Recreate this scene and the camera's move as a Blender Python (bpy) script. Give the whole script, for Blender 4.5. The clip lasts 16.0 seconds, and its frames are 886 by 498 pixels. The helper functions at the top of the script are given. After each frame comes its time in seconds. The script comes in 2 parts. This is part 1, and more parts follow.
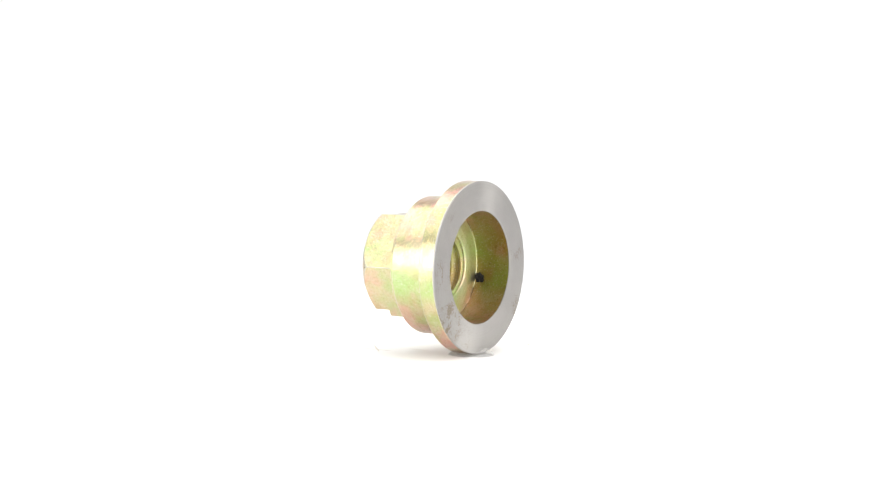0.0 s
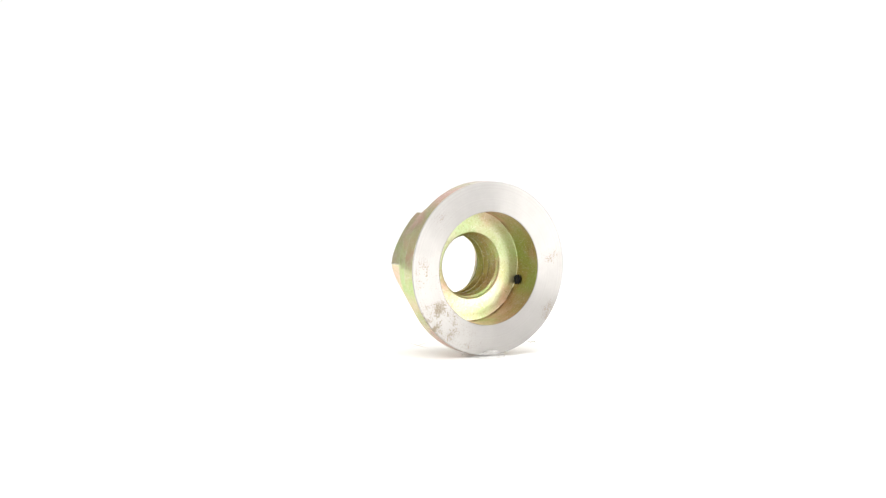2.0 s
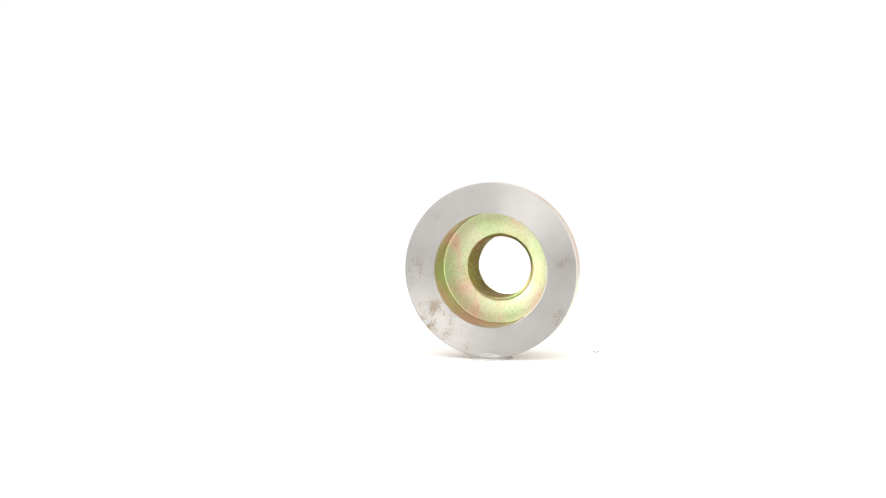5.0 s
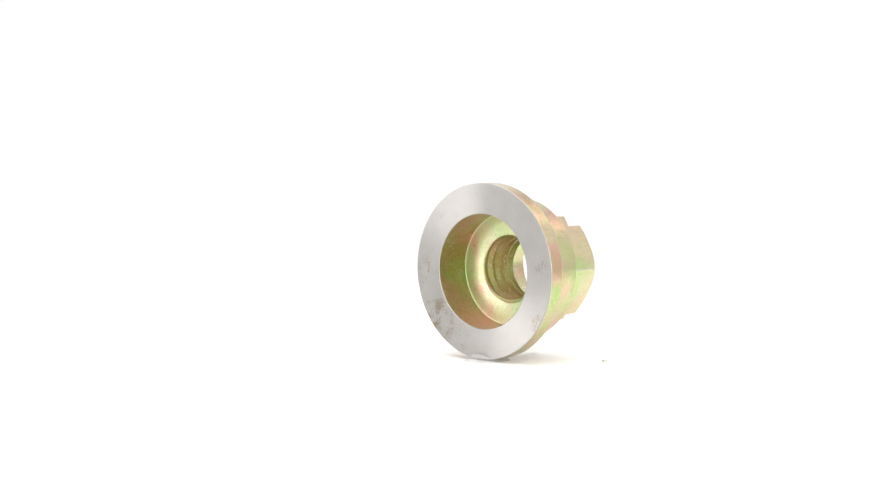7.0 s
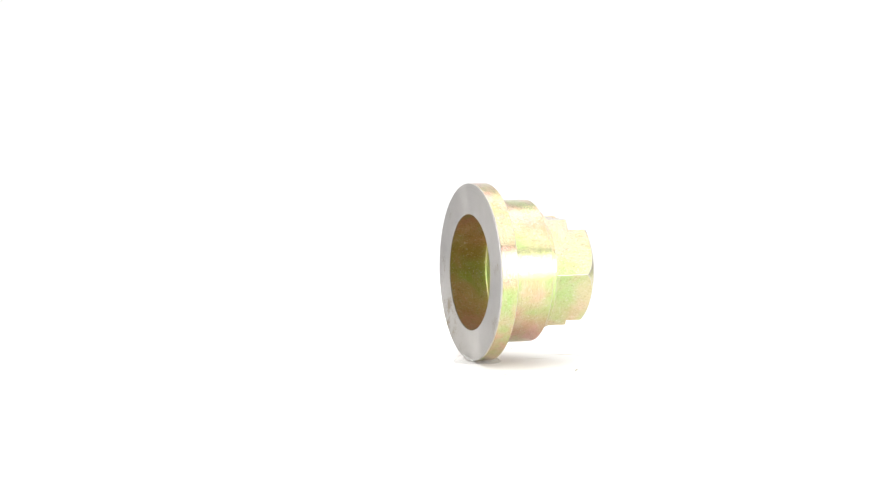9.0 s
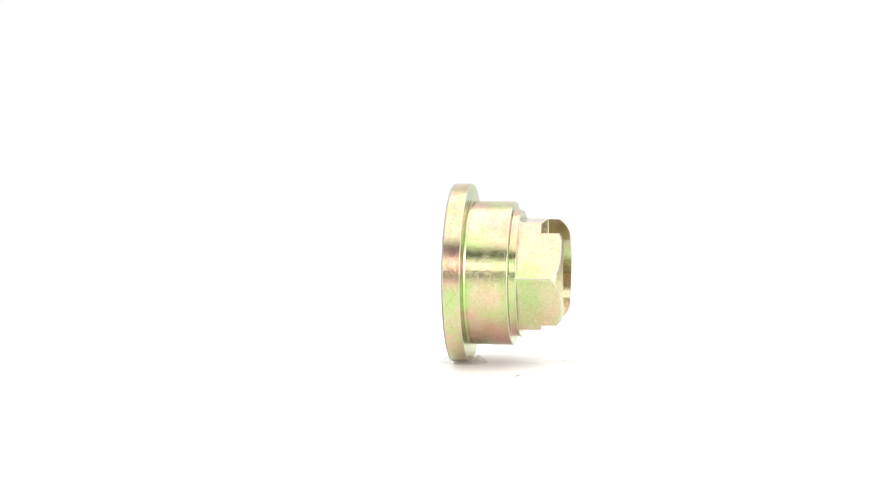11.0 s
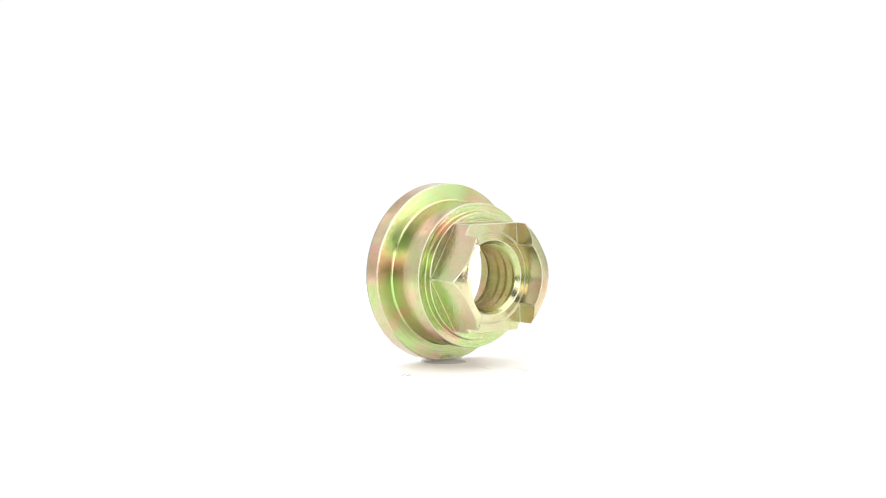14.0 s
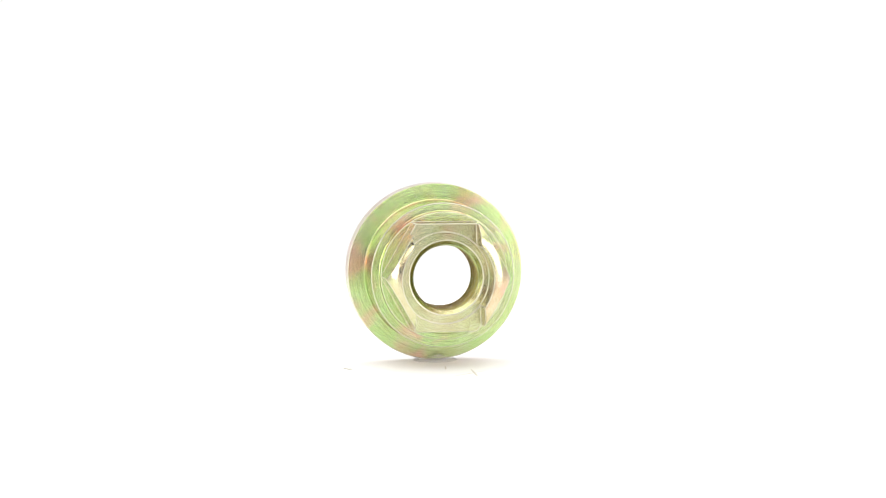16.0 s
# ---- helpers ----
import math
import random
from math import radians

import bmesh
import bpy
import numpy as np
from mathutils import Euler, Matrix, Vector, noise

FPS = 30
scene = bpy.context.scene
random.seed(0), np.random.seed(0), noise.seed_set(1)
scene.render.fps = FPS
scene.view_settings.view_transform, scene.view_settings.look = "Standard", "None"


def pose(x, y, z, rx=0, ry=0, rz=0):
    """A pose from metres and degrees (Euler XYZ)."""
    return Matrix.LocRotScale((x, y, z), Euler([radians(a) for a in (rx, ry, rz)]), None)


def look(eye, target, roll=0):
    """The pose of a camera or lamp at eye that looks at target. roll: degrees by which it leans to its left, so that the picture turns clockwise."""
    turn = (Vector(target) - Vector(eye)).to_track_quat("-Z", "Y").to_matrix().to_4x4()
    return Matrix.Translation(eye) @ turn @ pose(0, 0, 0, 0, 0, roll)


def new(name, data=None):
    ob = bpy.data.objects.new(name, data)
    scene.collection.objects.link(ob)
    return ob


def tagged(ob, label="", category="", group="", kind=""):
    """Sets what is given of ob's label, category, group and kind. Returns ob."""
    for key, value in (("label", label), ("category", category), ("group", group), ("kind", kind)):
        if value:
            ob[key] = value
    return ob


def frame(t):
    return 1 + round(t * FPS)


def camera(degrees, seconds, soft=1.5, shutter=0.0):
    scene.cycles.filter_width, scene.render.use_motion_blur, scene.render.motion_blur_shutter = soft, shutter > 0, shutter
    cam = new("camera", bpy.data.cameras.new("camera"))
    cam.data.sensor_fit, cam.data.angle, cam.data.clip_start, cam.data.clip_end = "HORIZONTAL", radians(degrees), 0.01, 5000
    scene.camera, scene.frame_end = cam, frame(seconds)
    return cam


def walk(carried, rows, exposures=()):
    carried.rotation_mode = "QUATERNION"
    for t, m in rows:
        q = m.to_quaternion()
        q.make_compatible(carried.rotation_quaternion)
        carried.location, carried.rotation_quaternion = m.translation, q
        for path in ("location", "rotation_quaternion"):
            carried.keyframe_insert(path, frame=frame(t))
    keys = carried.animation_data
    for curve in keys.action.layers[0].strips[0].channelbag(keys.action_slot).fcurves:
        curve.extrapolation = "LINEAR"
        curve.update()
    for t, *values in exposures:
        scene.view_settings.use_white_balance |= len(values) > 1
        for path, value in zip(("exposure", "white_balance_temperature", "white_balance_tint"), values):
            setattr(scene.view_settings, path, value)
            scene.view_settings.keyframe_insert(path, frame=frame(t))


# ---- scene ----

SECONDS = 16.0
MM = 0.001
TURN = -14.2            # degrees a second, clockwise from above

# ---- camera: on a tripod, it stands still ----
cam = camera(23.48, SECONDS, soft=1.2)
EYE = Vector((0.0, -0.5489, 0.07243))
YAW, PITCH = radians(-0.515), radians(4.592)
AHEAD = Vector((math.sin(YAW) * math.cos(PITCH), math.cos(YAW) * math.cos(PITCH), -math.sin(PITCH)))
VIEW = look(EYE, EYE + AHEAD, 0.116)
walk(cam, [(0.0, VIEW), (SECONDS, VIEW)], exposures=[(0.0, 0.20), (SECONDS, 0.20)])

# ---- light: softboxes round a white product table, and two added fills ----
world = bpy.data.worlds.new("studio_dark")
scene.world = world
world.use_nodes = True
world.node_tree.nodes["Background"].inputs[0].default_value = (0.9, 0.92, 1.0, 1)
world.node_tree.nodes["Background"].inputs[1].default_value = 0.05


def softbox(name, eye, target, w, h, watts, color=(1, 1, 1)):
    lamp = bpy.data.lights.new(name, "AREA")
    lamp.shape, lamp.size, lamp.size_y, lamp.energy, lamp.color = "RECTANGLE", w, h, watts, color
    ob = new(name, lamp)
    ob.matrix_world = look(eye, target)
    return ob


WARM = (1.0, 0.984, 0.966)
# added front fill that brightens the steel face; no lamp is known there
softbox("fill_front", (0.0, -1.15, 0.36), (0, 0, 0.03), 0.9, 0.30, 2.6, WARM)
softbox("softbox_west", (-0.88, -0.72, 0.275), (0, 0, 0.04), 0.75, 0.58, 5.5, WARM)
softbox("softbox_east", (0.88, -0.72, 0.275), (0, 0, 0.04), 0.75, 0.58, 6.0, WARM)
softbox("softbox_top", (0.0, -0.05, 1.12), (0, -0.05, 0), 2.7, 2.1, 25.5, WARM)
# added unseen lamp, only to lift the backdrop paper to white
softbox("fill_back", (0.0, 0.5, 1.1), (0, 1.2, 0.25), 1.5, 0.25, 1.6, WARM)


# ---- materials ----
class Nodes:
    """A node material with its Principled shader."""

    def __init__(self, name, **values):
        self.mat = bpy.data.materials.new(name)
        self.mat.use_nodes = True
        self.tree = self.mat.node_tree
        self.shader = self.tree.nodes["Principled BSDF"]
        for key, value in values.items():
            self.shader.inputs[key.replace("_", " ")].default_value = value

    def node(self, kind, links=None, **props):
        n = self.tree.nodes.new(kind)
        for key, value in props.items():
            setattr_safe(n, key, value)
        for key, value in (links or {}).items():
            if isinstance(value, bpy.types.NodeSocket):
                self.tree.links.new(value, n.inputs[key])
            else:
                n.inputs[key].default_value = value
        return n

    def noise(self, scale, detail=4.0, rough=0.55, vector=None, distortion=0.0):
        n = self.node("ShaderNodeTexNoise", {"Scale": scale, "Detail": detail, "Roughness": rough, "Distortion": distortion})
        if vector is not None:
            self.tree.links.new(vector, n.inputs["Vector"])
        return n.outputs["Fac"]

    def coords(self):
        return self.node("ShaderNodeTexCoord").outputs["Object"]

    def ramp(self, fac, stops):
        n = self.tree.nodes.new("ShaderNodeValToRGB")
        els = n.color_ramp.elements
        while len(els) < len(stops):
            els.new(0.5)
        for e, (p, c) in zip(els, stops):
            e.position = p
            e.color = (c, c, c, 1) if isinstance(c, (int, float)) else (*c, 1)
        self.tree.links.new(fac, n.inputs[0])
        return n.outputs[0]

    def mix(self, fac, a, b):
        n = self.tree.nodes.new("ShaderNodeMix")
        n.data_type = "RGBA"
        for socket, value in ((n.inputs["Factor"], fac), (n.inputs[6], a), (n.inputs[7], b)):
            if isinstance(value, bpy.types.NodeSocket):
                self.tree.links.new(value, socket)
            else:
                socket.default_value = (*value, 1) if isinstance(value, tuple) else value
        return n.outputs[2]

    def math(self, op, a, b=0.0):
        n = self.tree.nodes.new("ShaderNodeMath")
        n.operation = op
        for socket, value in zip(n.inputs, (a, b)):
            if isinstance(value, bpy.types.NodeSocket):
                self.tree.links.new(value, socket)
            else:
                socket.default_value = value
        return n.outputs[0]

    def put(self, key, socket):
        self.tree.links.new(socket, self.shader.inputs[key])

    def bump(self, height, strength, distance):
        n = self.node("ShaderNodeBump", {"Height": height, "Strength": strength, "Distance": distance})
        self.put("Normal", n.outputs[0])


def setattr_safe(n, key, value):
    if key == "direction_type":
        n.direction_type = value
    elif key == "axis":
        n.axis = value


def off_axis(m, co):
    """Distance from the nut's axis, in metres."""
    sep = m.node("ShaderNodeSeparateXYZ", {0: co})
    y, z = sep.outputs[1], m.math("SUBTRACT", sep.outputs[2], 0.02303)
    return m.math("SQRT", m.math("ADD", m.math("MULTIPLY", y, y), m.math("MULTIPLY", z, z))), y, z, sep.outputs[0]


def shifted(m, co, x, y, z):
    return m.node("ShaderNodeVectorMath", {0: co, 1: (x, y, z)}).outputs[0]


def lathe_marks(m, co, scale, detail=3.0):
    """Fine rings round the axis."""
    r, y, z, x = off_axis(m, co)
    line = m.node("ShaderNodeCombineXYZ", {0: r, 1: m.math("MULTIPLY", x, 1.0), 2: 0.0}).outputs[0]
    return m.noise(scale, detail, 0.6, line)


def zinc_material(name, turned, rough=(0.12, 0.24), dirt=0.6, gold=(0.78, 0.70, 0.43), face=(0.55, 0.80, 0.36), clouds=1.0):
    """Yellow-chromated zinc: gold with green and pink clouds, speckled. face: colour on faces square to the axis, the
    film's sheen at that angle painted in.
    """
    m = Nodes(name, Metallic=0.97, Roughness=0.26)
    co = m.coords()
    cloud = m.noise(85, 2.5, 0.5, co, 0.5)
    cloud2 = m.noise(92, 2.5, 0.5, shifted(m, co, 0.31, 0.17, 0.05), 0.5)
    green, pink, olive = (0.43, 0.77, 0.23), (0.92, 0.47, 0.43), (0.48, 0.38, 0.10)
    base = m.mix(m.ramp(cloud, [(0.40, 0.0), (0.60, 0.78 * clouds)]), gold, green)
    facing = m.node("ShaderNodeSeparateXYZ", {0: m.node("ShaderNodeTexCoord").outputs["Normal"]}).outputs[0]
    square = m.ramp(m.math("ABSOLUTE", facing), [(0.80, 0.0), (0.97, 1.0)])
    base = m.mix(m.math("MULTIPLY", square, 0.62), base, face)
    # grazing sheen painted as rose towards the top and bottom of the round sides
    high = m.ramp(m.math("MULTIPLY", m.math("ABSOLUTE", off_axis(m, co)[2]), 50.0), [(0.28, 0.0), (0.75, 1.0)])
    rosy_sheen = m.math("MULTIPLY", m.math("MULTIPLY", high, m.ramp(m.math("ABSOLUTE", facing), [(0.5, 0.95), (0.9, 0.0)])), m.ramp(m.noise(120, 3, 0.6, shifted(m, co, 0.6, 0.3, 0.9)), [(0.36, 0.2), (0.60, 1.0)]))
    base = m.mix(rosy_sheen, base, (0.90, 0.50, 0.46))
    base = m.mix(m.ramp(cloud2, [(0.51, 0.0), (0.66, 0.75 * clouds)]), base, pink)
    base = m.mix(m.ramp(m.noise(105, 4, 0.6, shifted(m, co, 0.9, 0.2, 0.4)), [(0.50, 0.0), (0.74, 0.5)]), base, olive)
    base = m.mix(m.ramp(m.noise(210, 5, 0.7, shifted(m, co, 0.1, 0.7, 0.3)), [(0.52, 0.0), (0.76, 0.36)]), base, (0.86, 0.84, 0.70))
    # pale pinholes, brown specks and a fine stain
    speck = m.noise(2600, 3, 0.7, co)
    base = m.mix(m.ramp(speck, [(0.56, 0.0), (0.66, 0.7)]), base, (0.92, 0.89, 0.74))
    base = m.mix(m.ramp(m.noise(1300, 2, 0.6, shifted(m, co, 0.5, 0.1, 0.8)), [(0.72 - dirt * 0.1, 0.0), (0.75, dirt)]), base, (0.28, 0.20, 0.07))
    base = m.mix(m.ramp(m.noise(1900, 4, 0.75, shifted(m, co, 0.2, 0.9, 0.5)), [(0.52, 0.0), (0.68, 0.25 + 0.45 * dirt)]), base, (0.40, 0.33, 0.12))
    m.put("Roughness", m.ramp(m.noise(500, 4, 0.6, co), [(0.3, rough[0]), (0.7, rough[1])]))
    grain = m.noise(2200, 3, 0.7, co)
    if turned:
        m.shader.inputs["Anisotropic"].default_value = 0.62
        m.put("Tangent", m.node("ShaderNodeTangent", direction_type="RADIAL", axis="X").outputs[0])
        rings = lathe_marks(m, co, 2300, 2)
        base = m.mix(m.ramp(rings, [(0.35, 0.14), (0.65, 0.0)]), base, olive)
        # tool marks on the faces that lie square to the axis
        coarse = lathe_marks(m, co, 2600, 4)
        base = m.mix(m.math("MULTIPLY", square, m.ramp(coarse, [(0.34, 0.4), (0.46, 0.0)])), base, (0.30, 0.36, 0.10))
        base = m.mix(m.math("MULTIPLY", square, m.ramp(coarse, [(0.57, 0.0), (0.70, 0.4)])), base, (0.90, 0.90, 0.70))
        grain = m.math("ADD", m.math("MULTIPLY", grain, 0.6), m.math("ADD", m.math("MULTIPLY", rings, 0.45), m.math("MULTIPLY", m.math("MULTIPLY", coarse, square), 1.2)))
    # the chromate film takes a fifth of the light
    base = m.mix(0.22, base, (0.03, 0.022, 0.004))
    m.put("Base Color", base)
    m.bump(grain, 0.9 if turned else 0.5, 0.00006)
    return m.mat


def steel_material():
    """Bare turned steel with faint rings, and rust in patches near the rim."""
    m = Nodes("bare_turned_steel", Metallic=1.0, Roughness=0.36, Anisotropic=0.9)
    co = m.coords()
    m.put("Tangent", m.node("ShaderNodeTangent", direction_type="RADIAL", axis="X").outputs[0])
    base = m.mix(m.ramp(m.noise(170, 4, 0.6, co), [(0.2, 0.0), (0.8, 1.0)]), (0.395, 0.382, 0.365), (0.465, 0.452, 0.434))
    base = m.mix(m.ramp(lathe_marks(m, co, 2600, 3), [(0.35, 0.16), (0.65, 0.0)]), base, (0.25, 0.24, 0.228))
    r, y, z, x = off_axis(m, co)
    spots = m.noise(2300, 5, 0.8, co)
    near = None
    for u, v, size, power in ((16.0, -13.5, 9.5, 1.7), (-18.8, -12.0, 4.5, 1.2), (18.6, -1.0, 9.0, 0.85), (7.0, -18.0, 7.0, 0.8), (-18.5, 2.5, 6.0, 0.75), (14.0, 13.0, 5.0, 0.6)):
        dy, dz = m.math("SUBTRACT", y, u * MM), m.math("SUBTRACT", z, v * MM)
        d = m.math("SQRT", m.math("ADD", m.math("MULTIPLY", dy, dy), m.math("MULTIPLY", dz, dz)))
        k = m.math("MULTIPLY", m.math("MAXIMUM", m.math("SUBTRACT", 1.0, m.math("DIVIDE", d, size * MM)), 0.0), power)
        near = k if near is None else m.math("MAXIMUM", near, k)
    near = m.math("MULTIPLY", near, m.ramp(m.noise(260, 3, 0.6, shifted(m, co, 0.2, 0.6, 0.1)), [(0.40, 0.15), (0.62, 1.0)]))
    level = m.math("ADD", m.math("MULTIPLY", near, 0.26), spots)
    rust = m.ramp(level, [(0.63, 0.0), (0.74, 0.75)])
    base = m.mix(rust, base, (0.26, 0.205, 0.125))
    m.put("Base Color", base)
    m.put("Roughness", m.mix(rust, (0.40, 0.40, 0.40), (0.6, 0.6, 0.6)))
    m.bump(m.math("ADD", m.math("MULTIPLY", spots, 0.5), lathe_marks(m, co, 3500, 2)), 0.22, 0.00004)
    return m.mat


def white_material(name, color, rough, mottle):
    m = Nodes(name, Roughness=rough)
    co = m.coords()
    n = m.ramp(m.noise(14, 4, 0.6, co), [(0.3, tuple(c * (1 - mottle) for c in color)), (0.7, color)])
    m.put("Base Color", n)
    m.bump(m.noise(900, 2, 0.5, co), 0.05, 0.0001)
    return m.mat


def plain_material(name, color, rough, **values):
    m = Nodes(name, Roughness=rough, **values)
    co = m.coords()
    m.put("Base Color", m.ramp(m.noise(900, 3, 0.6, co), [(0.3, tuple(c * 0.75 for c in color)), (0.7, color)]))
    return m.mat


def glue_material():
    """Clear gel: see-through, a little milky, with a wet gloss."""
    m = Nodes("clear_hot_glue", Roughness=0.08, Base_Color=(0.93, 0.925, 0.91, 1))
    clear = m.node("ShaderNodeBsdfTransparent", {0: (0.985, 0.985, 0.98, 1)})
    m.bump(m.noise(700, 2, 0.5, m.coords()), 0.5, 0.0002)
    mixed = m.node("ShaderNodeMixShader", {0: 0.24, 1: clear.outputs[0], 2: m.shader.outputs[0]})
    m.tree.links.new(mixed.outputs[0], m.tree.nodes["Material Output"].inputs["Surface"])
    return m.mat


ZINC = zinc_material("yellow_zinc", False, face=(0.74, 0.71, 0.45), clouds=0.75)
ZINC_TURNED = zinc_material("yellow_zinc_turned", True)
# pale bevels: polished wear, with the bright edge highlights painted in as well
WORN_GLINT = plain_material("worn_zinc_glint", (0.62, 0.59, 0.47), 0.3, Metallic=0.9)
# rougher, dirtier zinc; the shade inside the recess is put into its base colour
ZINC_ROUGH_SHADED = zinc_material("yellow_zinc_dull_shaded", True, (0.32, 0.48), 0.9, (0.47, 0.37, 0.13), clouds=0.55)
ZINC_FLOOR = zinc_material("yellow_zinc_satin", False, (0.34, 0.46), 0.6, face=(0.66, 0.76, 0.47), clouds=0.8)
STEEL = steel_material()
PLATTER = white_material("white_laminate", (0.89, 0.885, 0.875), 0.5, 0.02)
PAPER = white_material("white_paper", (0.66, 0.665, 0.68), 0.9, 0.01)
GREY_WALL = white_material("grey_wall", (0.09, 0.09, 0.092), 0.9, 0.04)
SIDE_WALL = white_material("side_wall_paint", (0.78, 0.78, 0.78), 0.9, 0.04)
CEILING = white_material("ceiling_paint", (0.75, 0.75, 0.75), 0.9, 0.03)
GLUE = glue_material()
GRIME = plain_material("black_grime", (0.012, 0.011, 0.010), 0.7)
DIRT = plain_material("brown_dirt", (0.22, 0.15, 0.06), 0.8)
SPECK = plain_material("grey_brown_dirt", (0.60, 0.56, 0.50), 0.8)
SCUFF = plain_material("pale_scuff", (0.72, 0.68, 0.61), 0.7)


# ---- mesh helpers ----
def part(name, bm, material, parent=None, label="", sharp=30, bevel=0.0, limit=24):
    bmesh.ops.remove_doubles(bm, verts=bm.verts, dist=1e-6)
    bmesh.ops.recalc_face_normals(bm, faces=bm.faces)
    for f in bm.faces:
        f.smooth = True
    me = bpy.data.meshes.new(name)
    bm.to_mesh(me)
    bm.free()
    me.materials.append(material)
    me.set_sharp_from_angle(angle=radians(sharp))
    ob = new(name, me)
    if parent is not None:
        ob.parent = parent
    if label:
        tagged(ob, label)
    if bevel:
        me.materials.append(WORN_GLINT)
        b = ob.modifiers.new("worn_glint_edge", "BEVEL")
        b.width, b.segments, b.limit_method, b.angle_limit, b.harden_normals = bevel, 2, "ANGLE", radians(limit), True
        b.material = 1
        b.use_clamp_overlap = False
    return ob


def at(s, u, v):
    """A place on the nut from millimetres along its axis, across and up."""
    return Vector((s * MM, u * MM, CENTRE_Z + v * MM))


CENTRE_Z = 0.02303


def rings_mesh(rows, closed=True):
    """Skin a loop of rings; each row is a list of (s, u, v)."""
    bm = bmesh.new()
    grid = [[bm.verts.new(at(*p)) for p in row] for row in rows]
    n = len(grid[0])
    pairs = list(zip(grid, grid[1:])) + ([(grid[-1], grid[0])] if closed else [])
    for a, b in pairs:
        for i in range(n):
            j = (i + 1) % n
            bm.faces.new((a[i], a[j], b[j], b[i]))
    return bm


def turned(profile, n=128, closed=True):
    """Revolve a profile of (s, r) or (s, r, millimetres off the axis) round the nut's axis."""
    ts = [2 * math.pi * i / n for i in range(n)]
    return rings_mesh([[(s, r * math.cos(t) + sum(off), r * math.sin(t)) for t in ts] for s, r, *off in profile], closed)


def arc(s, r, rad, a0, a1, n=5):
    return [(s + rad * math.cos(radians(a0 + (a1 - a0) * i / n)), r + rad * math.sin(radians(a0 + (a1 - a0) * i / n))) for i in range(n + 1)]


def disc(bm, cx, cy, z0, z1, r, n=96, edge=0.0):
    rows = [(r - edge, z1), (r, z1 - edge), (r, z0)] if edge else [(r, z1), (r, z0)]
    rings = [[bm.verts.new((cx + q * math.cos(2 * math.pi * i / n), cy + q * math.sin(2 * math.pi * i / n), z)) for i in range(n)] for q, z in rows]
    bm.faces.new(rings[0])
    bm.faces.new(list(reversed(rings[-1])))
    for a, b in zip(rings, rings[1:]):
        for i in range(n):
            bm.faces.new((a[i], b[i], b[(i + 1) % n], a[(i + 1) % n]))


# ---- the place: white sweep, with unseen walls, floor and ceiling added for reflections ----
TABLE_Z = -0.035


def slab(name, x0, x1, y0, y1, z0, z1, material, label, category):
    bm = bmesh.new()
    bmesh.ops.create_cube(bm, size=1.0, matrix=Matrix.Translation(((x0 + x1) / 2, (y0 + y1) / 2, (z0 + z1) / 2)) @ Matrix.Diagonal((x1 - x0, y1 - y0, z1 - z0, 1)))
    return tagged(part(name, bm, material), label, category, kind="structure")


def sweep():
    bm = bmesh.new()
    line = [(-1.5, TABLE_Z)] + [(0.75 + 0.4 * math.sin(radians(a)), TABLE_Z + 0.4 - 0.4 * math.cos(radians(a))) for a in range(0, 91, 6)] + [(1.15, 1.5)]
    rows = [[bm.verts.new((x, y, z)) for y, z in line] for x in (-1.38, 1.38)]
    for i in range(len(line) - 1):
        bm.faces.new((rows[0][i], rows[1][i], rows[1][i + 1], rows[0][i + 1]))
    ob = part("backdrop", bm, PAPER, sharp=60)
    solid = ob.modifiers.new("thickness", "SOLIDIFY")
    solid.thickness = 0.004
    solid.offset = -1
    tagged(ob, "seamless white paper backdrop curving up behind the table", "backdrop", kind="structure")


def build_place():
    sweep()
    slab("wall_west", -1.45, -1.405, -1.55, 1.5, -0.06, 1.5, SIDE_WALL, "plain grey studio side wall, unseen, added for reflections", "wall")
    slab("wall_east", 1.405, 1.45, -1.55, 1.5, -0.06, 1.5, SIDE_WALL, "plain grey studio side wall, unseen, added for reflections", "wall")
    slab("wall_south", -1.45, 1.45, -1.6, -1.555, -0.06, 1.5, GREY_WALL, "plain dark grey wall behind the camera, unseen, added for reflections", "wall")
    slab("floor", -1.45, 1.45, -1.6, 1.5, -0.10, -0.06, GREY_WALL, "plain dark grey surface under the paper, unseen, added", "floor")
    slab("ceiling", -1.45, 1.45, -1.6, 1.5, 1.504, 1.54, CEILING, "plain pale grey studio ceiling, unseen, added for reflections", "ceiling")


# ---- the turntable with its dirt ----
PLATTER_R = 0.2


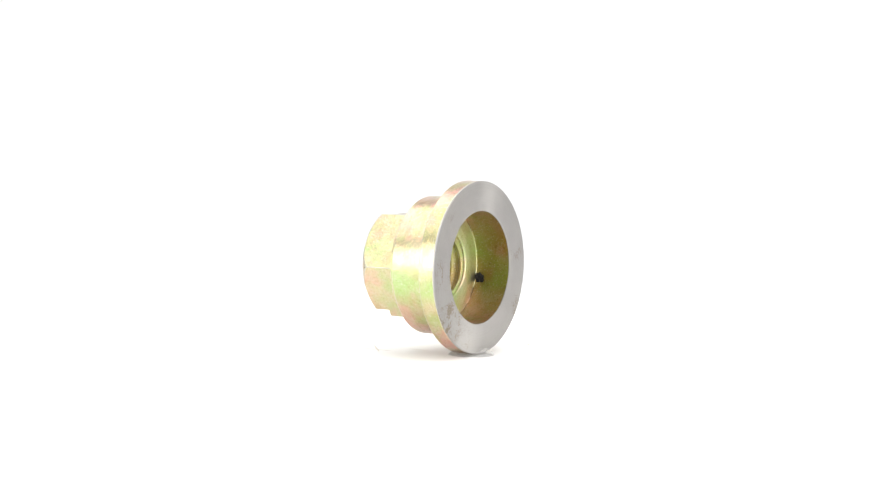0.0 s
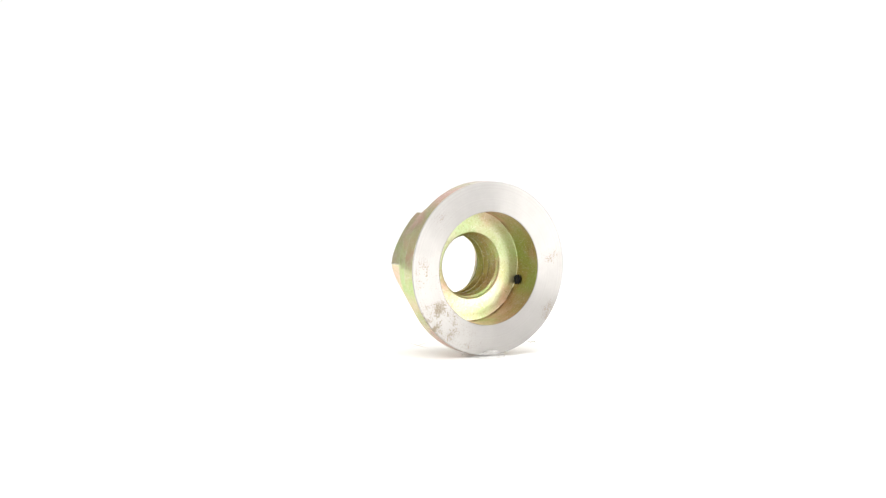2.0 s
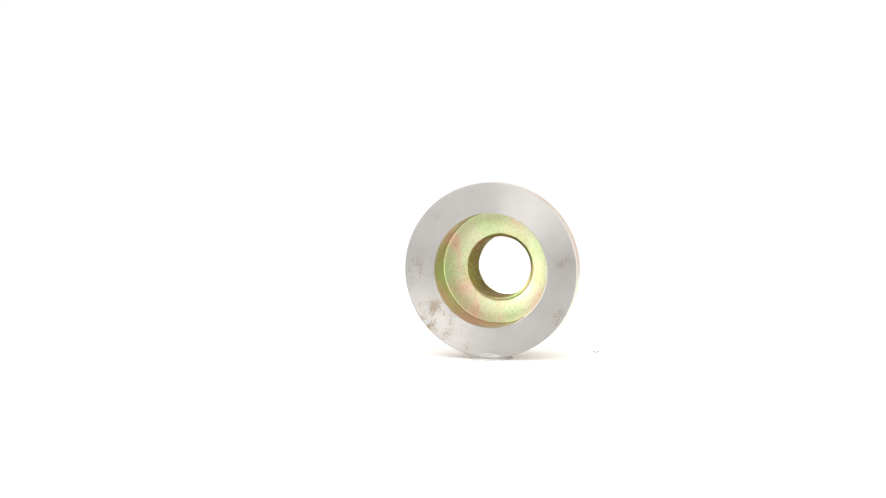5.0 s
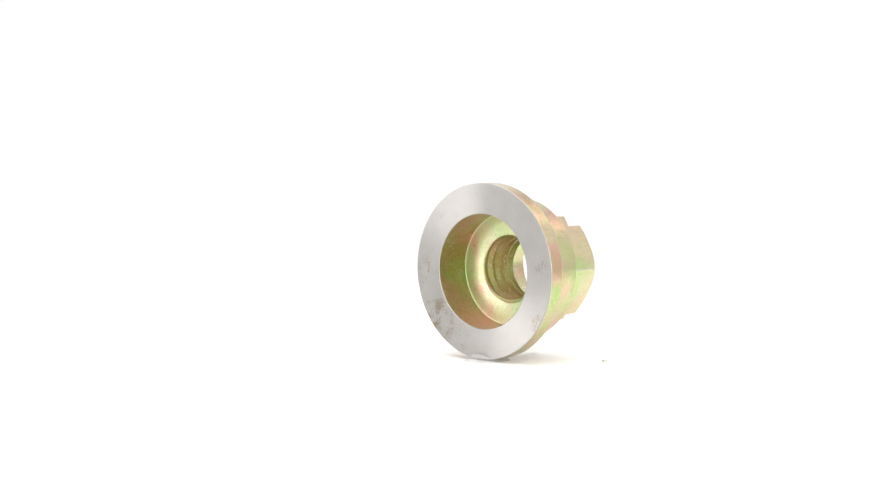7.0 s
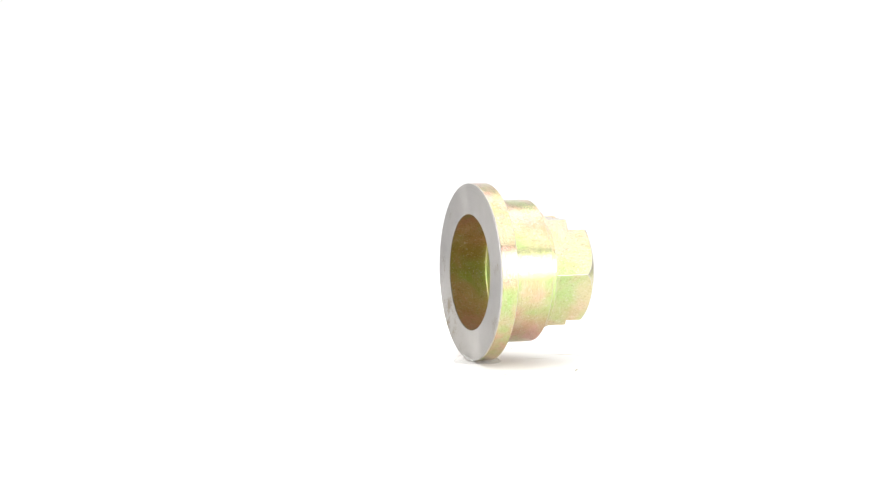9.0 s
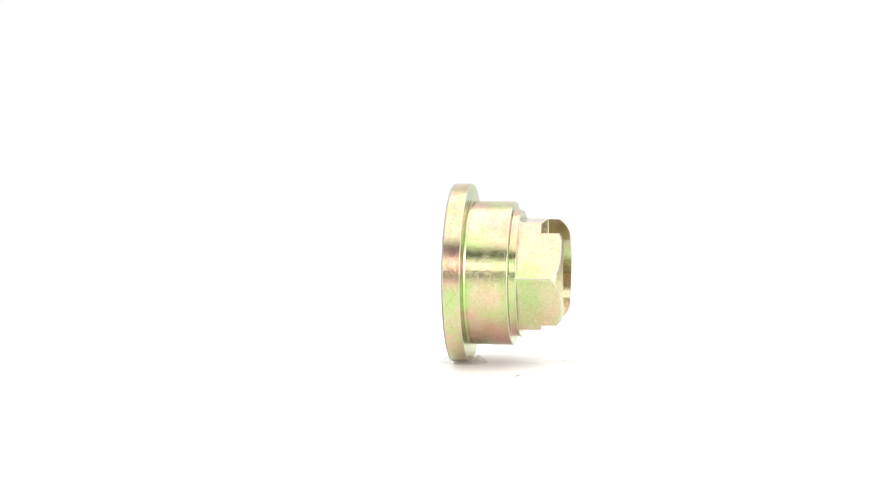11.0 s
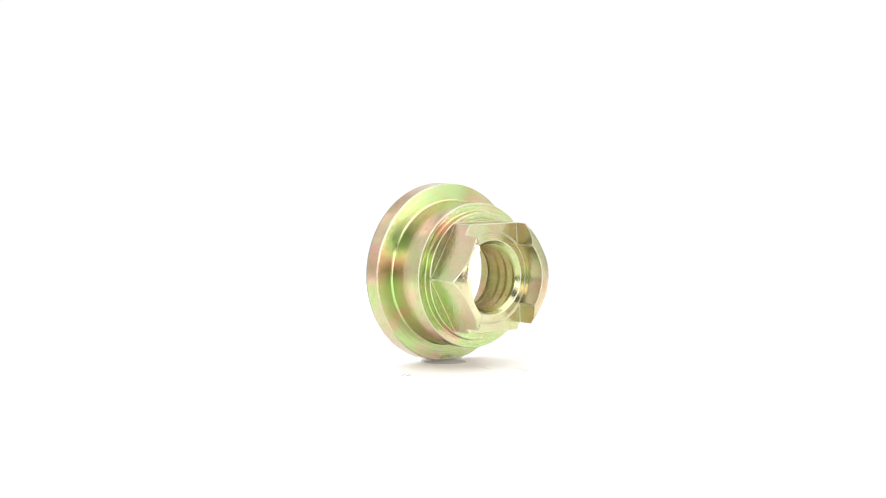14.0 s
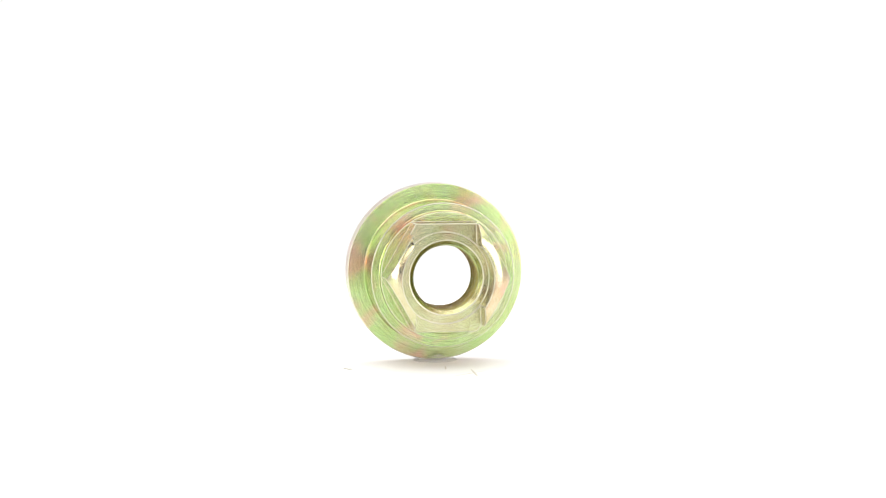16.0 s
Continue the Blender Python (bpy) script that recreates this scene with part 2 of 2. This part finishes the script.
def build_turntable():
    table = new("turntable")
    tagged(table, "round white motorised turntable with faint scuffs and specks", "turntable")
    bm = bmesh.new()
    disc(bm, 0, 0, -0.014, 0.0, PLATTER_R, 160, 0.0015)
    part("platter", bm, PLATTER, table)
    bm = bmesh.new()
    disc(bm, 0, 0, TABLE_Z + 0.0005, -0.0145, 0.15, 96, 0.003)
    part("base", bm, PLATTER, table)

    def speck(x, y, w, d, turn, seed):
        rnd = random.Random(seed)
        bm = bmesh.new()
        n = 9
        low, top = [], []
        for i in range(n):
            a = 2 * math.pi * i / n
            k = rnd.uniform(0.6, 1.2)
            p = Matrix.Rotation(radians(turn), 3, "Z") @ Vector((w / 2 * k * math.cos(a), d / 2 * k * math.sin(a), 0))
            low.append(bm.verts.new((x + p.x, y + p.y, 0.00004)))
            top.append(bm.verts.new((x + p.x * 0.6, y + p.y * 0.6, 0.00004 + min(w, d) * 0.03)))
        bm.faces.new(top)
        for i in range(n):
            bm.faces.new((low[i], low[(i + 1) % n], top[(i + 1) % n], top[i]))
        return bm

    for i, (x, y, w) in enumerate(((88.2, 27.7, 0.5), (74.9, 77.5, 0.6), (-79.5, -47.4, 0.45), (30.0, -52.0, 0.3), (-60.0, 64.0, 0.35))):
        part("speck", speck(x * MM, y * MM, w * MM, w * 0.7 * MM, 30 * i, i), SPECK, table, "tiny dark speck of dirt")
    # dried streaks of glue and scuffs near the nut
    for i, (x0, y0, x1, y1, w) in enumerate(((-28.7, 21.2, -17.8, 13.2, 0.5), (17.0, 25.1, 19.2, 30.5, 0.6), (-21.0, -8.1, -16.6, -7.6, 0.7),
                                             (-21.8, 10.7, -23.7, 25.7, 0.5), (-22.2, -0.5, -25.1, -2.5, 0.5),
                                             (31.0, -19.4, 31.6, -18.6, 0.7), (-14.0, 18.4, -9.0, 14.0, 0.5))):
        length = math.hypot(x1 - x0, y1 - y0)
        part("scuff", speck((x0 + x1) / 2 * MM, (y0 + y1) / 2 * MM, length * MM, w * MM, math.degrees(math.atan2(y1 - y0, x1 - x0)), 20 + i), SCUFF, table, "pale yellowish scuff")
    return table


# ---- the nut ----
R_FLANGE, R_BORE, R_HUB, R_COLLAR = 22.65, 14.8, 18.25, 16.1
S_FLANGE, S_HUB, S_COLLAR, S_SLOT, S_END = 4.9, 15.7, 17.6, 23.2, 29.0
S_FLOOR = 10.2
FLAT = 13.5             # half the width over the flats
ARC_R = 11.4            # the round cut between the lugs
ARC_U, TIP_U, BORE_U = -1.0, -0.5, -0.4  # the cut, the rounded tips, and bore and hexagon sit a little off the flange's axis


def build_nut():
    nut = new("flange_nut")
    tagged(nut, "yellow zinc-plated flanged hex nut with bare steel face and slotted lugs", "nut")
    # machined front face, a thin ring
    part("machined_face", turned([(0.25, R_BORE), (0.25, R_FLANGE)] + [(0.12, R_FLANGE), (0.0, R_FLANGE - 0.15), (0.0, 20.0), (0.0, 17.5), (0.0, R_BORE + 0.2), (0.08, R_BORE)], 160),
         STEEL, nut, "bare turned steel face with rust specks", sharp=12)
    # flange with its fillet to the hub
    rim = [(0.25, 15.6), (0.25, R_FLANGE), (S_FLANGE - 0.32, R_FLANGE), (S_FLANGE, R_HUB - 0.3), (S_FLANGE, 15.6)]
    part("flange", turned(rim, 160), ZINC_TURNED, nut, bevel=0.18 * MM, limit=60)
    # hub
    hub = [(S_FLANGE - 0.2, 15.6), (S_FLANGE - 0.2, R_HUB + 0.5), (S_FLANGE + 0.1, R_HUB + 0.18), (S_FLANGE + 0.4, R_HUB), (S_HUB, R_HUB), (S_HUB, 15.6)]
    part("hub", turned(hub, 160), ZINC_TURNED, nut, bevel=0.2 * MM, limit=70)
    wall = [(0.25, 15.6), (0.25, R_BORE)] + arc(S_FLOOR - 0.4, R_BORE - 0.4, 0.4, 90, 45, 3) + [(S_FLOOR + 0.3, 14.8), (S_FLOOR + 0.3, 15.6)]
    part("recess_wall", turned(wall, 160), ZINC_ROUGH_SHADED, nut, "dull recess wall with dirt, its olive-gold deepened by painted shade")
    step = arc(S_FLOOR - 0.4, R_BORE - 0.4, 0.4, 45, 0, 3) + [(S_FLOOR, 13.0), (S_FLOOR, 9.0, BORE_U), (S_FLOOR + 0.12, 8.78, BORE_U), (S_FLOOR + 0.4, 8.6, BORE_U), (S_FLOOR + 0.5, 9.2, BORE_U), (S_HUB - 0.1, 9.4, BORE_U), (S_HUB - 0.1, 14.6)]
    part("recess_floor", turned(step, 160), ZINC_FLOOR, nut, "pale green-gold recess floor round the bore")
    # round collar between hub and hexagon
    collar = [(S_HUB - 0.1, 9.5), (S_HUB - 0.1, R_COLLAR + 0.45), (S_HUB + 0.1, R_COLLAR + 0.1), (S_HUB + 0.35, R_COLLAR), (S_COLLAR, R_COLLAR), (S_COLLAR, 9.5)]
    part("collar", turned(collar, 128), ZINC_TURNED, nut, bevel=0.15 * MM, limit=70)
    # hexagon, chamfered, with the slot and the round cut between its two lugs
    head = carve(prism(hexagon(), S_COLLAR - 0.4, S_END + 0.6), [
        ("INTERSECT", turned([(s, r, TIP_U) for s, r in ((S_COLLAR - 1, 0.001), (S_COLLAR - 1, 18.6), (22.0, 18.0), (24.3, 16.5), (26.0, 15.6), (27.3, 14.7), (28.3, 13.7), (28.9, 12.6), (S_END + 0.05, 11.6), (S_END + 0.05, 0.001))], 180)),
        ("DIFFERENCE", prism([(6.55, 20), (8.8, -20), (-8.6, -20), (-9.9, 20)], S_SLOT, S_END + 3)),
        ("DIFFERENCE", turned([(S_SLOT - 0.5, 0.001, ARC_U), (S_SLOT - 0.5, ARC_R, ARC_U), (S_END + 3, ARC_R, ARC_U), (S_END + 3, 0.001, ARC_U)], 96)),
        ("DIFFERENCE", turned([(S_COLLAR - 2, 0.001, BORE_U), (S_COLLAR - 2, 9.2, BORE_U), (S_SLOT - 1.8, 9.2, BORE_U), (S_SLOT - 1.6, 8.2, BORE_U), (S_SLOT - 0.4, 9.4, BORE_U), (S_SLOT + 2, 9.4, BORE_U), (S_SLOT + 2, 0.001, BORE_U)], 96))])
    part("hex_root", carve(prism(hexagon(0.24), S_COLLAR - 0.3, S_COLLAR + 0.4),
     [("DIFFERENCE", turned([(S_COLLAR - 2, 0.001), (S_COLLAR - 2, 9.6), (S_COLLAR + 3, 9.6), (S_COLLAR + 3, 0.001)], 96))]), ZINC, nut, bevel=0.08 * MM)
    part("hex_head", head, ZINC, nut, bevel=0.18 * MM)
    # the thread's darker colour also holds the shade between its ridges
    part("thread", thread(), ZINC_ROUGH_SHADED, nut, "coarse internal thread", sharp=50)
    bm = bmesh.new()
    bmesh.ops.create_icosphere(bm, subdivisions=4, radius=1.0)
    for v in bm.verts:
        k = 1 + 0.5 * noise.noise(v.co * 2.0) + 0.35 * noise.noise(v.co * 5.0)
        p = v.co * k
        v.co = at(8.9 + p.x * 1.2, -14.0 + p.y * 0.6, -4.4 + p.z * 1.4)
    part("grime_spot", bm, GRIME, nut, "clot of black grime")
    # dirt caught in the corner between the recess wall and its floor
    rnd = random.Random(5)
    for a0, a1, thick in ((206, 221, 0.08), (227, 247, 0.06), (262, 276, 0.07), (130, 146, 0.07)):
        n = int((a1 - a0) / 2) + 2
        rows = []
        for i in range(n):
            t = radians(a0 + (a1 - a0) * i / (n - 1))
            w = (thick * rnd.uniform(0.6, 1.3)) * (0.15 if i in (0, n - 1) else 1.0)
            rows.append([(S_FLOOR - 0.18 + w * math.cos(q), (R_BORE - 0.2 + w * math.sin(q)) * math.cos(t), (R_BORE - 0.2 + w * math.sin(q)) * math.sin(t)) for q in [k * math.pi / 3 for k in range(6)]])
        part("dirt_line", rings_mesh(rows, closed=False), DIRT, nut, "brown dirt along the recess corner")
    return nut


def hexagon(proud=0.0):
    k = (FLAT + proud) / math.cos(math.pi / 6)
    return [(BORE_U + k * math.cos(math.pi / 3 * i), k * math.sin(math.pi / 3 * i)) for i in range(6)]


def prism(outline, s0, s1):
    bm = bmesh.new()
    low = [bm.verts.new(at(s0, u, v)) for u, v in outline]
    top = [bm.verts.new(at(s1, u, v)) for u, v in outline]
    n = len(outline)
    for i in range(n):
        bm.faces.new((low[i], low[(i + 1) % n], top[(i + 1) % n], top[i]))
    bm.faces.new(low)
    bm.faces.new(top)
    return bm


def carve(bm, cuts):
    """Cut a solid with others, one after another, and give the result back."""
    def made(shape):
        bmesh.ops.remove_doubles(shape, verts=shape.verts, dist=1e-7)
        bmesh.ops.scale(shape, verts=shape.verts, vec=(1000, 1000, 1000))
        bmesh.ops.dissolve_degenerate(shape, edges=shape.edges, dist=1e-3)
        bmesh.ops.recalc_face_normals(shape, faces=shape.faces)
        me = bpy.data.meshes.new("shape")
        shape.to_mesh(me)
        shape.free()
        return new("shape", me)

    ob = made(bm)
    for how, shape in cuts:
        tool = made(shape)
        mod = ob.modifiers.new("cut", "BOOLEAN")
        mod.operation, mod.object, mod.solver = how, tool, "EXACT"
        result = bpy.data.meshes.new_from_object(ob.evaluated_get(bpy.context.evaluated_depsgraph_get()))
        ob.modifiers.remove(mod)
        ob.data = result
        bpy.data.objects.remove(tool)
    out = bmesh.new()
    out.from_mesh(ob.data)
    bmesh.ops.remove_doubles(out, verts=out.verts, dist=0.03)
    bmesh.ops.dissolve_limit(out, angle_limit=radians(0.4), verts=out.verts, edges=out.edges)
    bpy.data.objects.remove(ob)
    bmesh.ops.scale(out, verts=out.verts, vec=(0.001, 0.001, 0.001))
    return out


def thread(pitch=2.9, r0=7.95, r1=8.95):
    s0, s1 = S_FLOOR + 0.4, S_SLOT - 1.3
    n, steps = 96, 130
    rows = []
    for i in range(steps + 1):
        s = s0 + (s1 - s0) * i / steps
        row = []
        for k in range(n):
            t = 2 * math.pi * k / n
            ph = (s / pitch + k / n) % 1.0
            w = abs(ph * 2 - 1)
            h = min(1.0, max(0.0, (w - 0.14) / 0.62))
            ends = min(1.0, (s - s0) / 0.5, (s1 - s) / 0.5)
            r = r1 + 0.1 - (r1 + 0.1 - (r0 + (r1 - r0) * h)) * max(0.0, ends)
            row.append((s, r * math.cos(t) + BORE_U, r * math.sin(t)))
        rows.append(row)
    return rings_mesh(rows, closed=False)


def build_glue():
    """Puddle of clear glue under the rim, with a bead over the face's edge."""
    bm = bmesh.new()
    n, rings = 64, 16
    rows = []
    for j in range(rings + 1):
        q = j / rings
        row = []
        for k in range(n):
            t = 2 * math.pi * k / n
            edge = 5.6 * (1 + 0.09 * noise.noise(Vector((math.cos(t) * 1.4, math.sin(t) * 1.4, 3.0))))
            x, y = 2.5 + q * edge * 1.12 * math.cos(t), 0.3 + q * edge * math.sin(t)
            h = 0.9 * (1 - q ** 6)
            bead = 0.75 * math.exp(-((x + 1.4) / 1.5) ** 2 - (y / 2.8) ** 4) + 0.6 * math.exp(-((x - 6.3) / 1.2) ** 2 - ((y - 0.8) / 2.3) ** 4)
            h += 1.4 * bead * (1 + 0.25 * noise.noise(Vector((x, y, 0)) * 0.9))
            row.append(bm.verts.new((x * MM, y * MM, max(h, 0.02) * MM)))
        rows.append(row)
    for a, b in zip(rows, rows[1:]):
        for i in range(n):
            bm.faces.new((a[i], a[(i + 1) % n], b[(i + 1) % n], b[i]))
    low = [bm.verts.new((v.co.x, v.co.y, 0.0)) for v in rows[-1]]
    for i in range(n):
        bm.faces.new((rows[-1][i], rows[-1][(i + 1) % n], low[(i + 1) % n], low[i]))
    bm.faces.new(low)
    return tagged(part("glue_blob", bm, GLUE, sharp=60), "clear hot-glue puddle holding the nut on the turntable", "glue")


def build_chip():
    """A curled shaving lying on the platter."""
    bm = bmesh.new()
    pts = [Vector((-1.2, 0.1, 0.25)), Vector((-0.7, 0.35, 0.5)), Vector((-0.3, -0.2, 0.2)), Vector((0.2, 0.1, 0.45)), Vector((0.7, 0.3, 0.6)), Vector((1.2, -0.25, 0.2))]
    rows = []
    for p in pts:
        rows.append([bm.verts.new((p + Vector((0.0, 0.14 * math.cos(a), 0.14 * math.sin(a) - 0.06))) * MM) for a in (0, 1.57, 3.14, 4.71)])
    for a, b in zip(rows, rows[1:]):
        for i in range(4):
            bm.faces.new((a[i], a[(i + 1) % 4], b[(i + 1) % 4], b[i]))
    bm.faces.new(rows[0])
    bm.faces.new(rows[-1])
    return tagged(part("shaving", bm, SPECK), "curled grey-brown shaving lying on the turntable", "debris")


build_place()
turntable = build_turntable()
nut = build_nut()
glue = build_glue()
chip = build_chip()

NUT_AT = pose(0.0047971, 0.0060459, 0.0, 0, 0, 148.04)
CHIP_AT = pose(0.001588, 0.037109, 0.0, 0, 0, 40)


def motions():
    """All that lies on the platter turns with it."""
    times = [0.5 * i for i in range(int(SECONDS * 2) + 1)]
    for thing, rest in ((turntable, Matrix.Identity(4)), (nut, NUT_AT), (glue, NUT_AT), (chip, CHIP_AT)):
        walk(thing, [(t, pose(0, 0, 0, 0, 0, TURN * t) @ rest) for t in times])


motions()
